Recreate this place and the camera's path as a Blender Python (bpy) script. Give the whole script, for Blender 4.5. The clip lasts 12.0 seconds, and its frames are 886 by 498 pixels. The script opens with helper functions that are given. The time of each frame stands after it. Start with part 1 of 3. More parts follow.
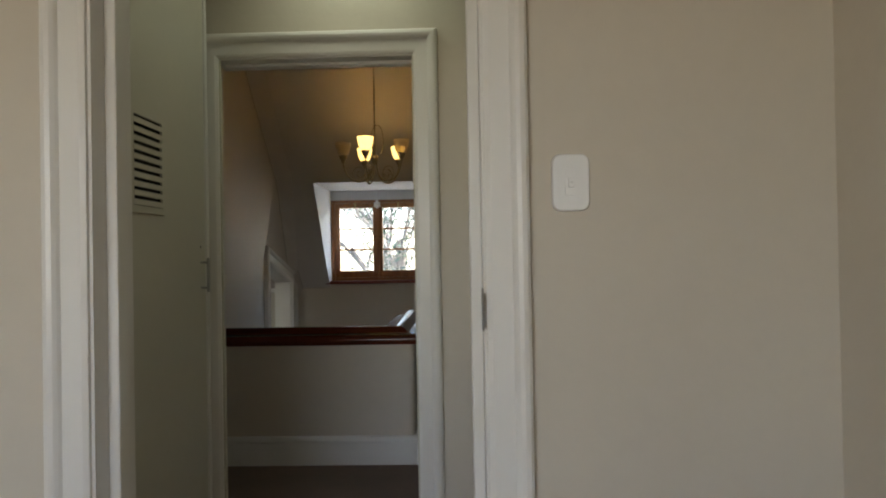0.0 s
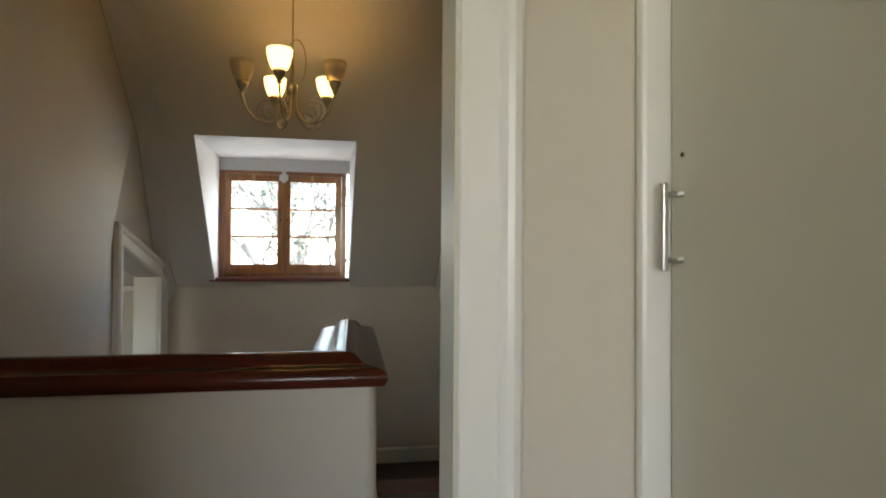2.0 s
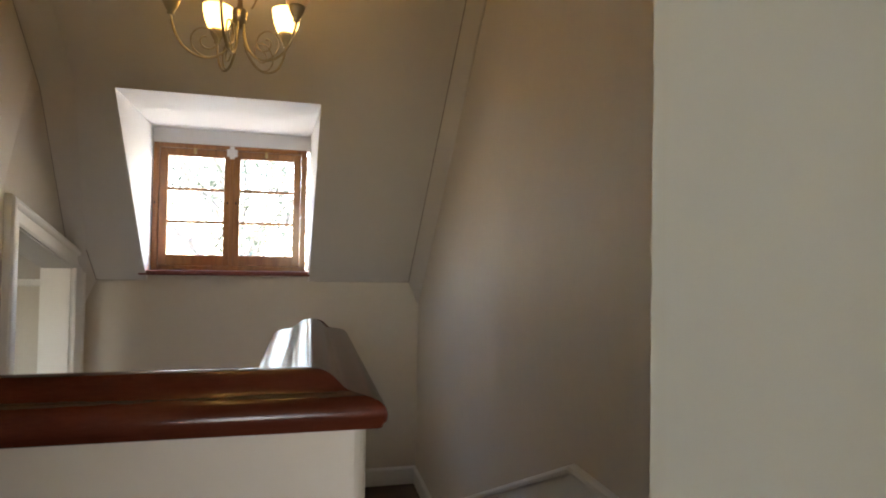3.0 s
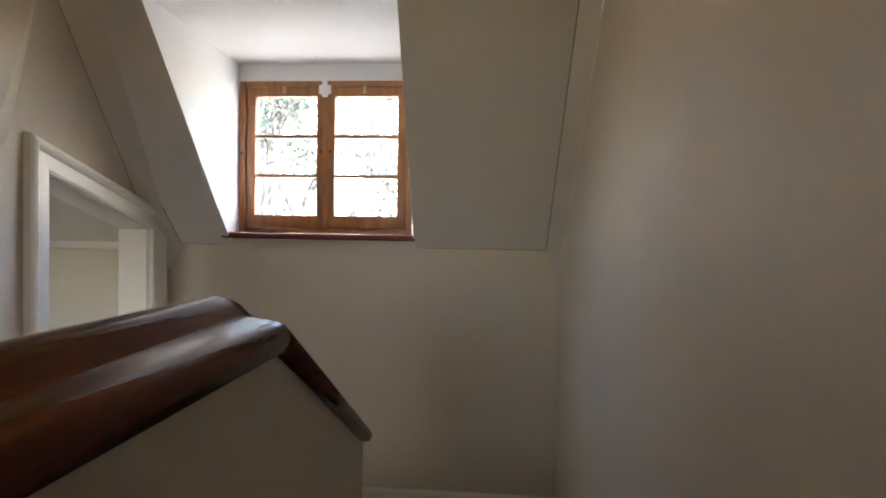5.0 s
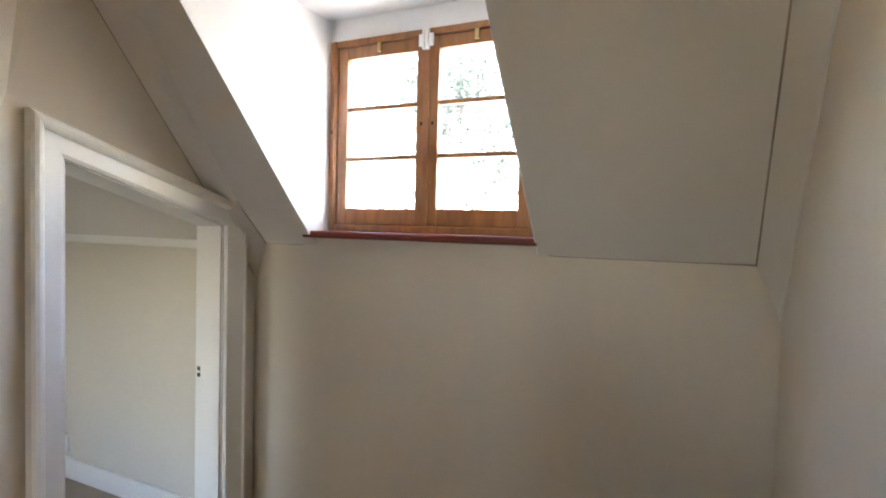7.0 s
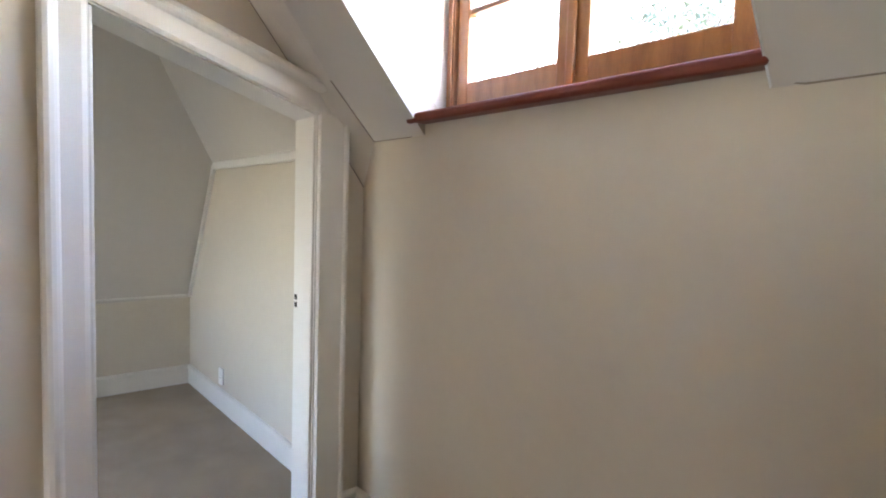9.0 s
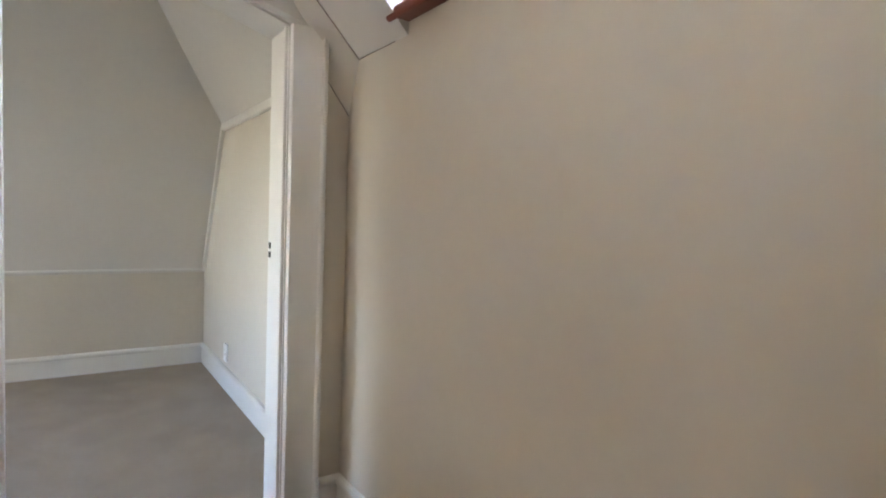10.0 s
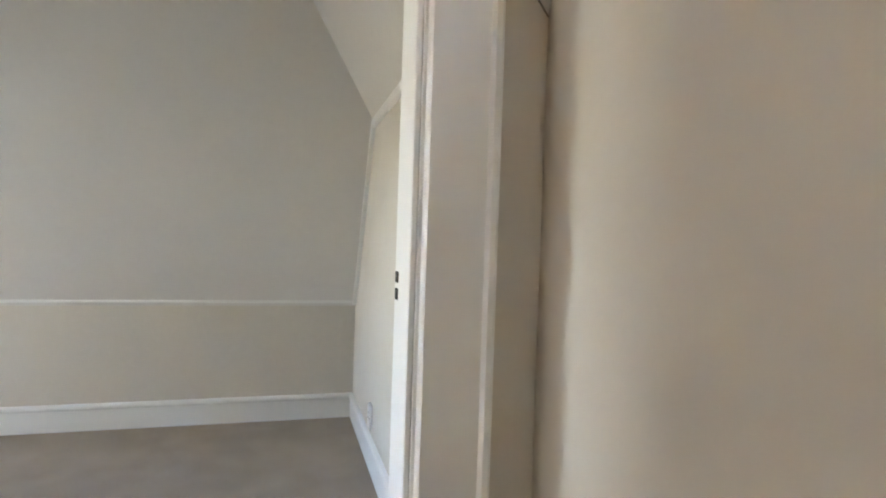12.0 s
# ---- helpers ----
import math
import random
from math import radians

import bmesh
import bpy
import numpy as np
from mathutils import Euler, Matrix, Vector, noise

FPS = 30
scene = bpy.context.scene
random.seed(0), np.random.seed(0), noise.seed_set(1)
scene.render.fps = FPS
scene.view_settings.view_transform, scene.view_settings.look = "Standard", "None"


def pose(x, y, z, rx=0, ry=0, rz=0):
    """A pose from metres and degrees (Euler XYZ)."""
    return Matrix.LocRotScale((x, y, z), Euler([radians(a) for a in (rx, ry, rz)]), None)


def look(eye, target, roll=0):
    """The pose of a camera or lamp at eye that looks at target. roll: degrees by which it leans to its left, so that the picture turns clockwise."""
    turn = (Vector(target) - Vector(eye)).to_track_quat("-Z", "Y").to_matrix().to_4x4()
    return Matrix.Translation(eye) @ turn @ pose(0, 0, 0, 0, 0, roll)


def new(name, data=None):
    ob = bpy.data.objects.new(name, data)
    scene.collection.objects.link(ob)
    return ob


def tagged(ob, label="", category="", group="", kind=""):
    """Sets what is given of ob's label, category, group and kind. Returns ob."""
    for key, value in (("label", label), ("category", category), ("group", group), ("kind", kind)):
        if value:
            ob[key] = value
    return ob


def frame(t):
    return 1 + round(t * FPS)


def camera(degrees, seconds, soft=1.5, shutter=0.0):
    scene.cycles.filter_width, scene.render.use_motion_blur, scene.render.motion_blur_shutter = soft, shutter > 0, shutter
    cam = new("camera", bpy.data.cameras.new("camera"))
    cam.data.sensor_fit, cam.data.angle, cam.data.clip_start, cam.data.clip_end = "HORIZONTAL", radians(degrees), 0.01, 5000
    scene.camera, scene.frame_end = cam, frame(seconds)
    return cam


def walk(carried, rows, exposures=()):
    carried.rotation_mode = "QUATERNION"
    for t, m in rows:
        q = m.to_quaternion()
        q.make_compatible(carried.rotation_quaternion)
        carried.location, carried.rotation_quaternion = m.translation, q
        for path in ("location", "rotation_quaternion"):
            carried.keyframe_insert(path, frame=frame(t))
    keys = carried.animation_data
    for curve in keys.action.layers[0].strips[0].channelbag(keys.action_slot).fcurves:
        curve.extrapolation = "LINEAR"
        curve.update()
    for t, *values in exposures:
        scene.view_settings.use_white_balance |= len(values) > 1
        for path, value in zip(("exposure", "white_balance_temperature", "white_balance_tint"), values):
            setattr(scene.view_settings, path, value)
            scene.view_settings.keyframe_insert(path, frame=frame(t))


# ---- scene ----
PATH = [
    (0, (0.398, -0.099, 1.208), (0.352, 1.9, 1.225), -1.0),
    (0.5, (0.267, 0.289, 1.161), (0.295, 2.289, 1.182), -0.6),
    (1, (0.172, 0.674, 1.146), (0.283, 2.671, 1.174), -0.2),
    (1.5, (0.098, 1.005, 1.114), (0.321, 2.992, 1.146), 0.2),
    (2, (0.068, 1.369, 1.089), (0.392, 3.342, 1.12), 0.4),
    (2.5, (0.037, 1.726, 1.041), (0.452, 3.682, 1.084), 0.9),
    (3, (0.035, 2.074, 0.998), (0.507, 4.017, 1.042), 1.0),
    (3.2, (0.046, 2.21, 0.983), (0.53, 4.15, 1.024), 1.0),
    (4.8, (0.433, 3.115, 0.884), (0.416, 5.114, 0.845), 0.9),
    (5, (0.51, 3.228, 0.893), (0.347, 5.22, 0.846), 1.0),
    (5.5, (0.633, 3.519, 0.886), (0.289, 5.489, 0.846), 1.1),
    (6, (0.696, 3.815, 0.907), (0.177, 5.745, 0.856), 1.3),
    (6.5, (0.737, 4.123, 0.924), (0.062, 6.005, 0.861), 1.4),
    (6.7, (0.734, 4.23, 0.932), (-0.023, 6.08, 0.864), 1.4),
    (8.3, (0.577, 5.065, 0.736), (-0.723, 6.579, 0.611), 1.9),
    (8.5, (0.556, 5.17, 0.683), (-0.815, 6.621, 0.553), 1.9),
    (9, (0.52, 5.403, 0.531), (-1.002, 6.694, 0.395), 1.8),
    (9.5, (0.474, 5.651, 0.391), (-1.142, 6.823, 0.268), 1.9),
    (10, (0.355, 5.853, 0.262), (-1.3, 6.97, 0.15), 2.1),
    (10.5, (0.148, 6.048, 0.188), (-1.548, 7.103, 0.082), 2.2),
    (11, (-0.052, 6.179, 0.185), (-1.827, 7.095, 0.089), 1.9),
    (11.5, (-0.333, 6.261, 0.196), (-2.192, 6.997, 0.133), 1.9),
    (12, (-0.641, 6.261, 0.211), (-2.564, 6.808, 0.181), 1.9),
]
cam = camera(77.2, 12.0, soft=2.0)
walk(cam, [(t, look(eye, target, roll)) for t, eye, target, roll in PATH],
     exposures=[(0.0, 3.15, 6900, 15), (1.5, 3.9, 6950, 14), (2.5, 4.25, 7050, 16), (3.2, 4.65, 7500, 21), (5.0, 4.62, 7100, 19), (6.7, 5.1, 7000, 18), (8.5, 5.5, 6800, 19), (10.5, 5.9, 6800, 18), (12.0, 5.95, 6700, 17)])

# ---- light ----
world = bpy.data.worlds.new("sky")
scene.world = world
world.use_nodes = True
wn = world.node_tree.nodes
sky = wn.new("ShaderNodeTexSky")
sky.sky_type = "NISHITA"
sky.sun_disc = False
sky.sun_elevation = radians(48)
sky.sun_rotation = radians(90)
wn["Background"].inputs["Strength"].default_value = 0.15
world.node_tree.links.new(sky.outputs[0], wn["Background"].inputs["Color"])
sun = new("sun", bpy.data.lights.new("sun", "SUN"))
sun.data.energy, sun.data.angle, sun.data.color = 2.4, radians(0.5), (1.0, 0.95, 0.86)
sun.matrix_world = look((20, 0, 22), (0, 0, 0))


def fill_light(name, eye, target, w, h, watts, colour):
    ob = new(name, bpy.data.lights.new(name, "AREA"))
    ob.data.shape, ob.data.size, ob.data.size_y, ob.data.energy = "RECTANGLE", w, h, watts
    ob.data.color = colour
    ob.matrix_world = look(eye, target)


# unseen area lamps added to brighten bedroom, attic room, lower hall and, from its ceiling, the lobby
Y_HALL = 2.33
fill_light("bedroom_fill", (-0.80, -2.62, 1.55), (-0.80, 0.0, 1.55), 1.5, 1.4, 2.1, (1.0, 0.91, 0.79))
fill_light("attic_fill", (-2.75, 2.95, 0.35), (-4.3, 3.0, 0.1), 1.1, 1.2, 0.115, (0.90, 0.94, 1.0))
fill_light("hall_fill", (-0.85, Y_HALL, -1.55), (-0.75, 5.5, -0.55), 1.3, 1.1, 0.50, (0.97, 0.98, 1.0))
fill_light("lobby_ceiling_fill", (0.0, 2.00, 2.55), (0.0, 2.00, 0.0), 0.5, 0.22, 0.20, (0.88, 1.0, 0.80))


# ---- materials ----
def material(name, colour, rough=0.6, metal=0.0, vary=0.06, scale=6.0, bump=0.0, bump_scale=80.0, grain=None, coat=0.0, sheen=0.0, spec=0.5, random_part=0.0):
    """A node material: base colour broken up at two scales, with fine relief."""
    m = bpy.data.materials.new(name)
    m.use_nodes = True
    nt = m.node_tree
    N, L = nt.nodes, nt.links
    b = N["Principled BSDF"]
    co = N.new("ShaderNodeTexCoord")
    mp = N.new("ShaderNodeMapping")
    if grain:
        mp.inputs["Scale"].default_value = grain
    L.new(co.outputs["Object"], mp.inputs["Vector"])
    big = N.new("ShaderNodeTexNoise")
    big.inputs["Scale"].default_value, big.inputs["Detail"].default_value = scale, 5
    L.new(mp.outputs[0], big.inputs["Vector"])
    fine = N.new("ShaderNodeTexNoise")
    fine.inputs["Scale"].default_value, fine.inputs["Detail"].default_value = scale * 14, 3
    L.new(mp.outputs[0], fine.inputs["Vector"])
    add = N.new("ShaderNodeMath")
    add.operation = "MULTIPLY_ADD"
    add.inputs[1].default_value = 0.4
    L.new(fine.outputs["Fac"], add.inputs[0])
    L.new(big.outputs["Fac"], add.inputs[2])
    ramp = N.new("ShaderNodeMapRange")
    ramp.inputs[1].default_value, ramp.inputs[2].default_value = 0.45, 0.95
    ramp.inputs[3].default_value, ramp.inputs[4].default_value = 1 - vary, 1 + vary
    L.new(add.outputs[0], ramp.inputs[0])
    hue = N.new("ShaderNodeHueSaturation")
    hue.inputs["Color"].default_value = (*colour, 1)
    L.new(ramp.outputs[0], hue.inputs["Value"])
    L.new(hue.outputs[0], b.inputs["Base Color"])
    b.inputs["Roughness"].default_value, b.inputs["Metallic"].default_value = rough, metal
    b.inputs["Specular IOR Level"].default_value = spec
    b.inputs["Coat Weight"].default_value, b.inputs["Coat Roughness"].default_value = coat, 0.12
    b.inputs["Sheen Weight"].default_value = sheen
    if bump:
        t = N.new("ShaderNodeTexNoise")
        t.inputs["Scale"].default_value, t.inputs["Detail"].default_value = bump_scale, 4
        L.new(mp.outputs[0], t.inputs["Vector"])
        bp = N.new("ShaderNodeBump")
        bp.inputs["Strength"].default_value, bp.inputs["Distance"].default_value = bump, 0.004
        L.new(t.outputs["Fac"], bp.inputs["Height"])
        L.new(bp.outputs[0], b.inputs["Normal"])
    return m


WALL = material("cream_paint", (0.60, 0.545, 0.455), 0.55, vary=0.035, scale=1.6, bump=0.12, bump_scale=45)
CEIL = material("ceiling_paint", (0.66, 0.63, 0.58), 0.75, vary=0.03, scale=1.4, bump=0.10, bump_scale=60)
WHITE = material("white_paint", (0.80, 0.80, 0.79), 0.6, vary=0.02, scale=2.0, bump=0.06, bump_scale=50)
TRIM = material("gloss_trim_paint", (0.76, 0.745, 0.70), 0.34, vary=0.015, scale=2.0, bump=0.03, bump_scale=22)
# the cupboards' own paint; on the second door's linings it stands for shade
CUPB = material("cupboard_paint_lining_shade", (0.58, 0.56, 0.47), 0.45, vary=0.03, scale=1.8, bump=0.06, bump_scale=40)
RAILW = material("mahogany", (0.088, 0.020, 0.011), 0.17, vary=0.30, scale=3.0, bump=0.05, bump_scale=60, grain=(1, 1, 9), spec=0.28)
PINE = material("varnished_pine", (0.31, 0.125, 0.038), 0.36, vary=0.28, scale=5.0, bump=0.08, bump_scale=60, grain=(6, 6, 0.8), coat=0.25)
SILLW = material("sill_wood", (0.16, 0.035, 0.020), 0.42, vary=0.22, scale=5.0, bump=0.06, bump_scale=50, grain=(0.8, 6, 6), spec=0.3)
CARPET = material("beige_carpet", (0.30, 0.228, 0.148), 0.97, vary=0.16, scale=5.0, bump=0.9, bump_scale=420, sheen=0.25, spec=0.1)
CARPETD = material("brown_carpet", (0.17, 0.115, 0.080), 0.97, vary=0.18, scale=5.0, bump=0.9, bump_scale=420, sheen=0.2, spec=0.1)
DARKW = material("dark_stained_wood", (0.055, 0.026, 0.017), 0.42, vary=0.25, scale=4.0, bump=0.06, bump_scale=50, grain=(0.8, 7, 7))
TREAD = material("tread_wood", (0.17, 0.052, 0.028), 0.40, vary=0.25, scale=4.0, bump=0.06, bump_scale=50, grain=(0.8, 7, 7))
STEEL = material("brushed_steel", (0.46, 0.46, 0.44), 0.42, 1.0, vary=0.06, scale=20)
OLDSTEEL = material("dull_steel", (0.30, 0.29, 0.27), 0.38, 1.0, vary=0.12, scale=20)
BRASS = material("aged_brass", (0.50, 0.36, 0.17), 0.30, 1.0, vary=0.10, scale=25)
ANTIQ = material("champagne_metal", (0.42, 0.36, 0.25), 0.38, 1.0, vary=0.10, scale=25)
PLASTIC = material("white_plastic", (0.82, 0.82, 0.80), 0.35, vary=0.02, scale=8)
# drab tone of the joint lines, with the joints' shade painted in
JOINT_SHADE = material("joint_shade", (0.28, 0.24, 0.20), 0.9, vary=0.2)
# near-black, painted as the shade inside vents and holes; also the window pull
DARK = material("gap_shade_and_pull", (0.02, 0.018, 0.016), 0.8, vary=0.1)
BARK = material("bark", (0.24, 0.22, 0.20), 0.9, vary=0.3, scale=6, bump=0.6, bump_scale=20)
LEAF = material("leaf", (0.09, 0.12, 0.09), 0.6, vary=0.35, scale=3)
# ground colour raised and greyed to reflect light up through the window
GROUND = material("bounce_ground", (0.33, 0.32, 0.27), 0.95, vary=0.3, scale=0.5)
# tile tone lightened so the unseen roof bounces light into the dormer
TILE = material("bounce_tile", (0.40, 0.39, 0.38), 0.8, vary=0.25, scale=3)


def glass_material(name, rough=0.0):
    m = bpy.data.materials.new(name)
    m.use_nodes = True
    b = m.node_tree.nodes["Principled BSDF"]
    b.inputs["Base Color"].default_value = (0.96, 0.98, 0.97, 1)
    b.inputs["Transmission Weight"].default_value = 1.0
    b.inputs["Roughness"].default_value = rough
    b.inputs["IOR"].default_value = 1.02
    return m


GLASS = glass_material("window_glass")


def shade_material(name, colour, strength):
    """Frosted glass of a lamp shade, with the lit bulb's glow in it."""
    m = bpy.data.materials.new(name)
    m.use_nodes = True
    b = m.node_tree.nodes["Principled BSDF"]
    b.inputs["Base Color"].default_value = (0.85, 0.74, 0.55, 1)
    b.inputs["Roughness"].default_value = 0.45
    b.inputs["Emission Color"].default_value = (*colour, 1)
    b.inputs["Emission Strength"].default_value = strength
    return m


SHADE_ON = shade_material("lit_frosted_glass", (1.0, 0.64, 0.18), 0.33)
BULB = shade_material("lit_bulb", (1.0, 0.68, 0.33), 2.2)
SHADE_OFF = material("amber_frosted_glass", (0.80, 0.70, 0.52), 0.35, vary=0.08, scale=10)
SHADE_OFF.node_tree.nodes["Principled BSDF"].inputs["Transmission Weight"].default_value = 0.7
SHADE_OFF.node_tree.nodes["Principled BSDF"].inputs["IOR"].default_value = 1.08


# ---- mesh helpers ----
def part(name, bm, mat, parent=None, label="", smooth=False):
    me = bpy.data.meshes.new(name)
    bm.normal_update()
    if smooth:
        for f in bm.faces:
            f.smooth = True
    bm.to_mesh(me)
    bm.free()
    for m in (mat if isinstance(mat, (list, tuple)) else [mat]):
        me.materials.append(m)
    ob = new(name, me)
    if parent:
        ob.parent = parent
    if label:
        ob["label"] = label
    return ob


def thing(name, label, category, x=0, y=0, z=0, group="", kind=""):
    ob = new(name)
    ob.empty_display_size = 0.05
    ob.location = (x, y, z)
    bpy.context.view_layer.update()
    return tagged(ob, label, category, group, kind)


def add_box(bm, x0, x1, y0, y1, z0, z1, bevel=0.0, seg=2):
    b = bmesh.new() if bevel else bm
    r = bmesh.ops.create_cube(b, size=1)
    for v in r["verts"]:
        v.co = Vector((x0 + (v.co.x + 0.5) * (x1 - x0), y0 + (v.co.y + 0.5) * (y1 - y0), z0 + (v.co.z + 0.5) * (z1 - z0)))
    if bevel:
        bmesh.ops.bevel(b, geom=list(b.edges), offset=bevel, segments=seg, affect="EDGES", profile=0.5)
        join(bm, b)
    return bm


def join(bm, other):
    base = [bm.verts.new(v.co) for v in other.verts]
    other.verts.index_update()
    for f in other.faces:
        try:
            g = bm.faces.new([base[v.index] for v in f.verts])
            g.smooth = f.smooth
            g.material_index = f.material_index
        except ValueError:
            pass
    other.free()


def box(*a, bevel=0.0, seg=2):
    return add_box(bmesh.new(), *a, bevel=bevel, seg=seg)


def hull(bm, pts):
    """The convex solid over the given corners."""
    b = bmesh.new()
    for p in pts:
        b.verts.new(p)
    r = bmesh.ops.convex_hull(b, input=b.verts)
    bmesh.ops.delete(b, geom=[g for g in r["geom_interior"] if isinstance(g, bmesh.types.BMVert)], context="VERTS")
    bmesh.ops.recalc_face_normals(b, faces=b.faces)
    bmesh.ops.dissolve_limit(b, angle_limit=0.01, verts=b.verts, edges=b.edges)
    join(bm, b)
    return bm


def prism(bm, outline, axis, a0, a1):
    """A flat outline given in the other two axes, run from a0 to a1 along an axis."""
    def at(p, a):
        return {"x": (a, p[0], p[1]), "y": (p[0], a, p[1]), "z": (p[0], p[1], a)}[axis]
    lo = [bm.verts.new(at(p, a0)) for p in outline]
    hi = [bm.verts.new(at(p, a1)) for p in outline]
    n = len(outline)
    fs = [bm.faces.new(lo), bm.faces.new(hi[::-1])]
    for i in range(n):
        fs.append(bm.faces.new((lo[i], hi[i], hi[(i + 1) % n], lo[(i + 1) % n])))
    bmesh.ops.recalc_face_normals(bm, faces=fs)
    return bm


def sweep(path, profile, closed=True, up=Vector((0, 0, 1)), side=None):
    """A profile (across, up) run along a path, mitred at its bends."""
    path = [Vector(p) for p in path]
    bm = bmesh.new()
    rings = []
    for i, p in enumerate(path):
        def lateral(a, b):
            d = b - a
            s = Vector((d.y, -d.x, 0)) if side is None else side
            return s.normalized()
        if i == 0:
            s = lateral(path[0], path[1])
        elif i == len(path) - 1:
            s = lateral(path[-2], path[-1])
        else:
            a, b = lateral(path[i - 1], p), lateral(p, path[i + 1])
            s = (a + b)
            s = s / max(0.2, (1 + a.dot(b)))
        rings.append([bm.verts.new(p + s * u + up * v) for u, v in profile])
    n = len(profile)
    for r, q in zip(rings, rings[1:]):
        for i in range(n if closed else n - 1):
            bm.faces.new((r[i], r[(i + 1) % n], q[(i + 1) % n], q[i]))
    if closed:
        bm.faces.new(rings[0])
        bm.faces.new(rings[-1][::-1])
    for r in rings[1:-1]:
        for i in range(n):
            e = bm.edges.get((r[i], r[(i + 1) % n]))
            if e:
                e.smooth = False
    bmesh.ops.recalc_face_normals(bm, faces=bm.faces)
    return bm


def tube(bm, pts, r, n=8, taper=None):
    """A round rod along points."""
    pts = [Vector(p) for p in pts]
    rings = []
    ref = Vector((0.31, 0.17, 0.93)).normalized()
    for i, p in enumerate(pts):
        d = (pts[min(i + 1, len(pts) - 1)] - pts[max(i - 1, 0)]).normalized()
        a = d.cross(ref)
        if a.length < 0.1:
            a = d.cross(Vector((1, 0, 0)))
        a.normalize()
        b = d.cross(a)
        rr = r if taper is None else r + (taper - r) * i / max(1, len(pts) - 1)
        rings.append([bm.verts.new(p + (a * math.cos(k * math.tau / n) + b * math.sin(k * math.tau / n)) * rr) for k in range(n)])
    for q, s in zip(rings, rings[1:]):
        for k in range(n):
            f = bm.faces.new((q[k], s[k], s[(k + 1) % n], q[(k + 1) % n]))
            f.smooth = True
    bm.faces.new(rings[0][::-1])
    bm.faces.new(rings[-1])
    return bm


def lathe(bm, outline, centre, n=24, thick=False):
    """Radius and height pairs turned about an upright axis."""
    c = Vector(centre)
    rings = []
    for r, z in outline:
        rings.append([bm.verts.new(c + Vector((r * math.cos(k * math.tau / n), r * math.sin(k * math.tau / n), z))) for k in range(n)])
    for q, s in zip(rings, rings[1:]):
        for k in range(n):
            f = bm.faces.new((q[k], q[(k + 1) % n], s[(k + 1) % n], s[k]))
            f.smooth = True
    if not thick:
        bm.faces.new(rings[0][::-1])
        bm.faces.new(rings[-1])
    return bm


# ---- the plan ----
LOW = -0.872                    # floor of the lower landing
XL, XR = -1.573, 0.953           # side walls of the stairwell
YK, ZK = 6.712, 0.815             # the low wall under the dormer and its top
TAN = 1.038                     # rise of the roof slope
TOP = 2.96                      # flat ceiling above the stairs
YT = YK - (TOP - ZK) / TAN
Y1, Y1B = 1.178, 1.330            # wall of the first door
Y2, Y2B = 2.225, 2.35           # wall of the second door


def slope_z(y):
    return ZK + (YK - y) * TAN


def structure(name, bm, mat, label, category="wall", smooth=False):
    return tagged(part(name, bm, mat, smooth=smooth), label, category, kind="structure")


# floors
structure("floor_bedroom", box(-2.2, 1.4, -2.6, Y2B, -0.20, 0.0), CARPET, "beige cut-pile carpet of the bedroom and lobby", "floor")
structure("floor_landing", box(XL, XR, Y2B, 3.94, -0.20, 0.0), CARPETD, "brown carpet on the upper landing", "floor")
structure("floor_lower_landing", box(XL, XR, 5.30, YK, LOW - 0.2, LOW), DARKW, "dark stained wooden floor of the lower landing", "floor")
structure("floor_attic_room", box(-4.1, XL - 0.0, 2.8, 6.70, LOW - 0.2, LOW), CARPET, "beige cut-pile carpet of the attic room", "floor")

# bedroom
structure("wall_bedroom_left", box(-2.3, -2.2, -2.7, Y1, 0, 2.5), WALL, "cream painted plaster wall of the bedroom")
structure("wall_bedroom_right", box(1.264, 1.40, -2.7, Y1, 0, 2.5), WALL, "plain cream painted plaster wall of the bedroom")
# back wall, out of view; its opening is added for the bedroom's fill lamp
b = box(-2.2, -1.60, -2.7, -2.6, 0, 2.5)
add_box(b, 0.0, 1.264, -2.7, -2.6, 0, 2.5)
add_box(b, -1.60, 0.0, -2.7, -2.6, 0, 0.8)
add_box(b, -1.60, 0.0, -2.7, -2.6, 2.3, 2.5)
structure("wall_bedroom_back", b, WALL, "cream painted plaster wall with an unseen opening added for the fill lamp")
b = box(-2.3, 1.40, -2.7, 1.87, 2.5, 2.6)
add_box(b, -2.3, -0.27, 1.87, 2.13, 2.5, 2.6)
add_box(b, 0.27, 1.40, 1.87, 2.13, 2.5, 2.6)
add_box(b, -2.3, 1.40, 2.13, Y2B, 2.5, 2.6)
# unseen lid added over the lamp opening to block the sun
add_box(b, -0.35, 0.35, 1.80, 2.20, 2.6, 2.66)
structure("ceiling_bedroom", b, CEIL, "white painted flat ceiling over bedroom and lobby, with an unseen lamp opening added", "ceiling")
# wall of the first door
DX0, DX1, DH = -0.447, 0.460, 2.06
b = box(-2.2, DX0 - 0.03, Y1, Y1B, 0, 2.5)
add_box(b, DX1 + 0.03, 1.40, Y1, Y1B, 0, 2.5)
add_box(b, DX0 - 0.03, DX1 + 0.03, Y1, Y1B, DH + 0.03, 2.5)
structure("wall_first_door", b, WALL, "cream painted plaster wall with the bedroom doorway")
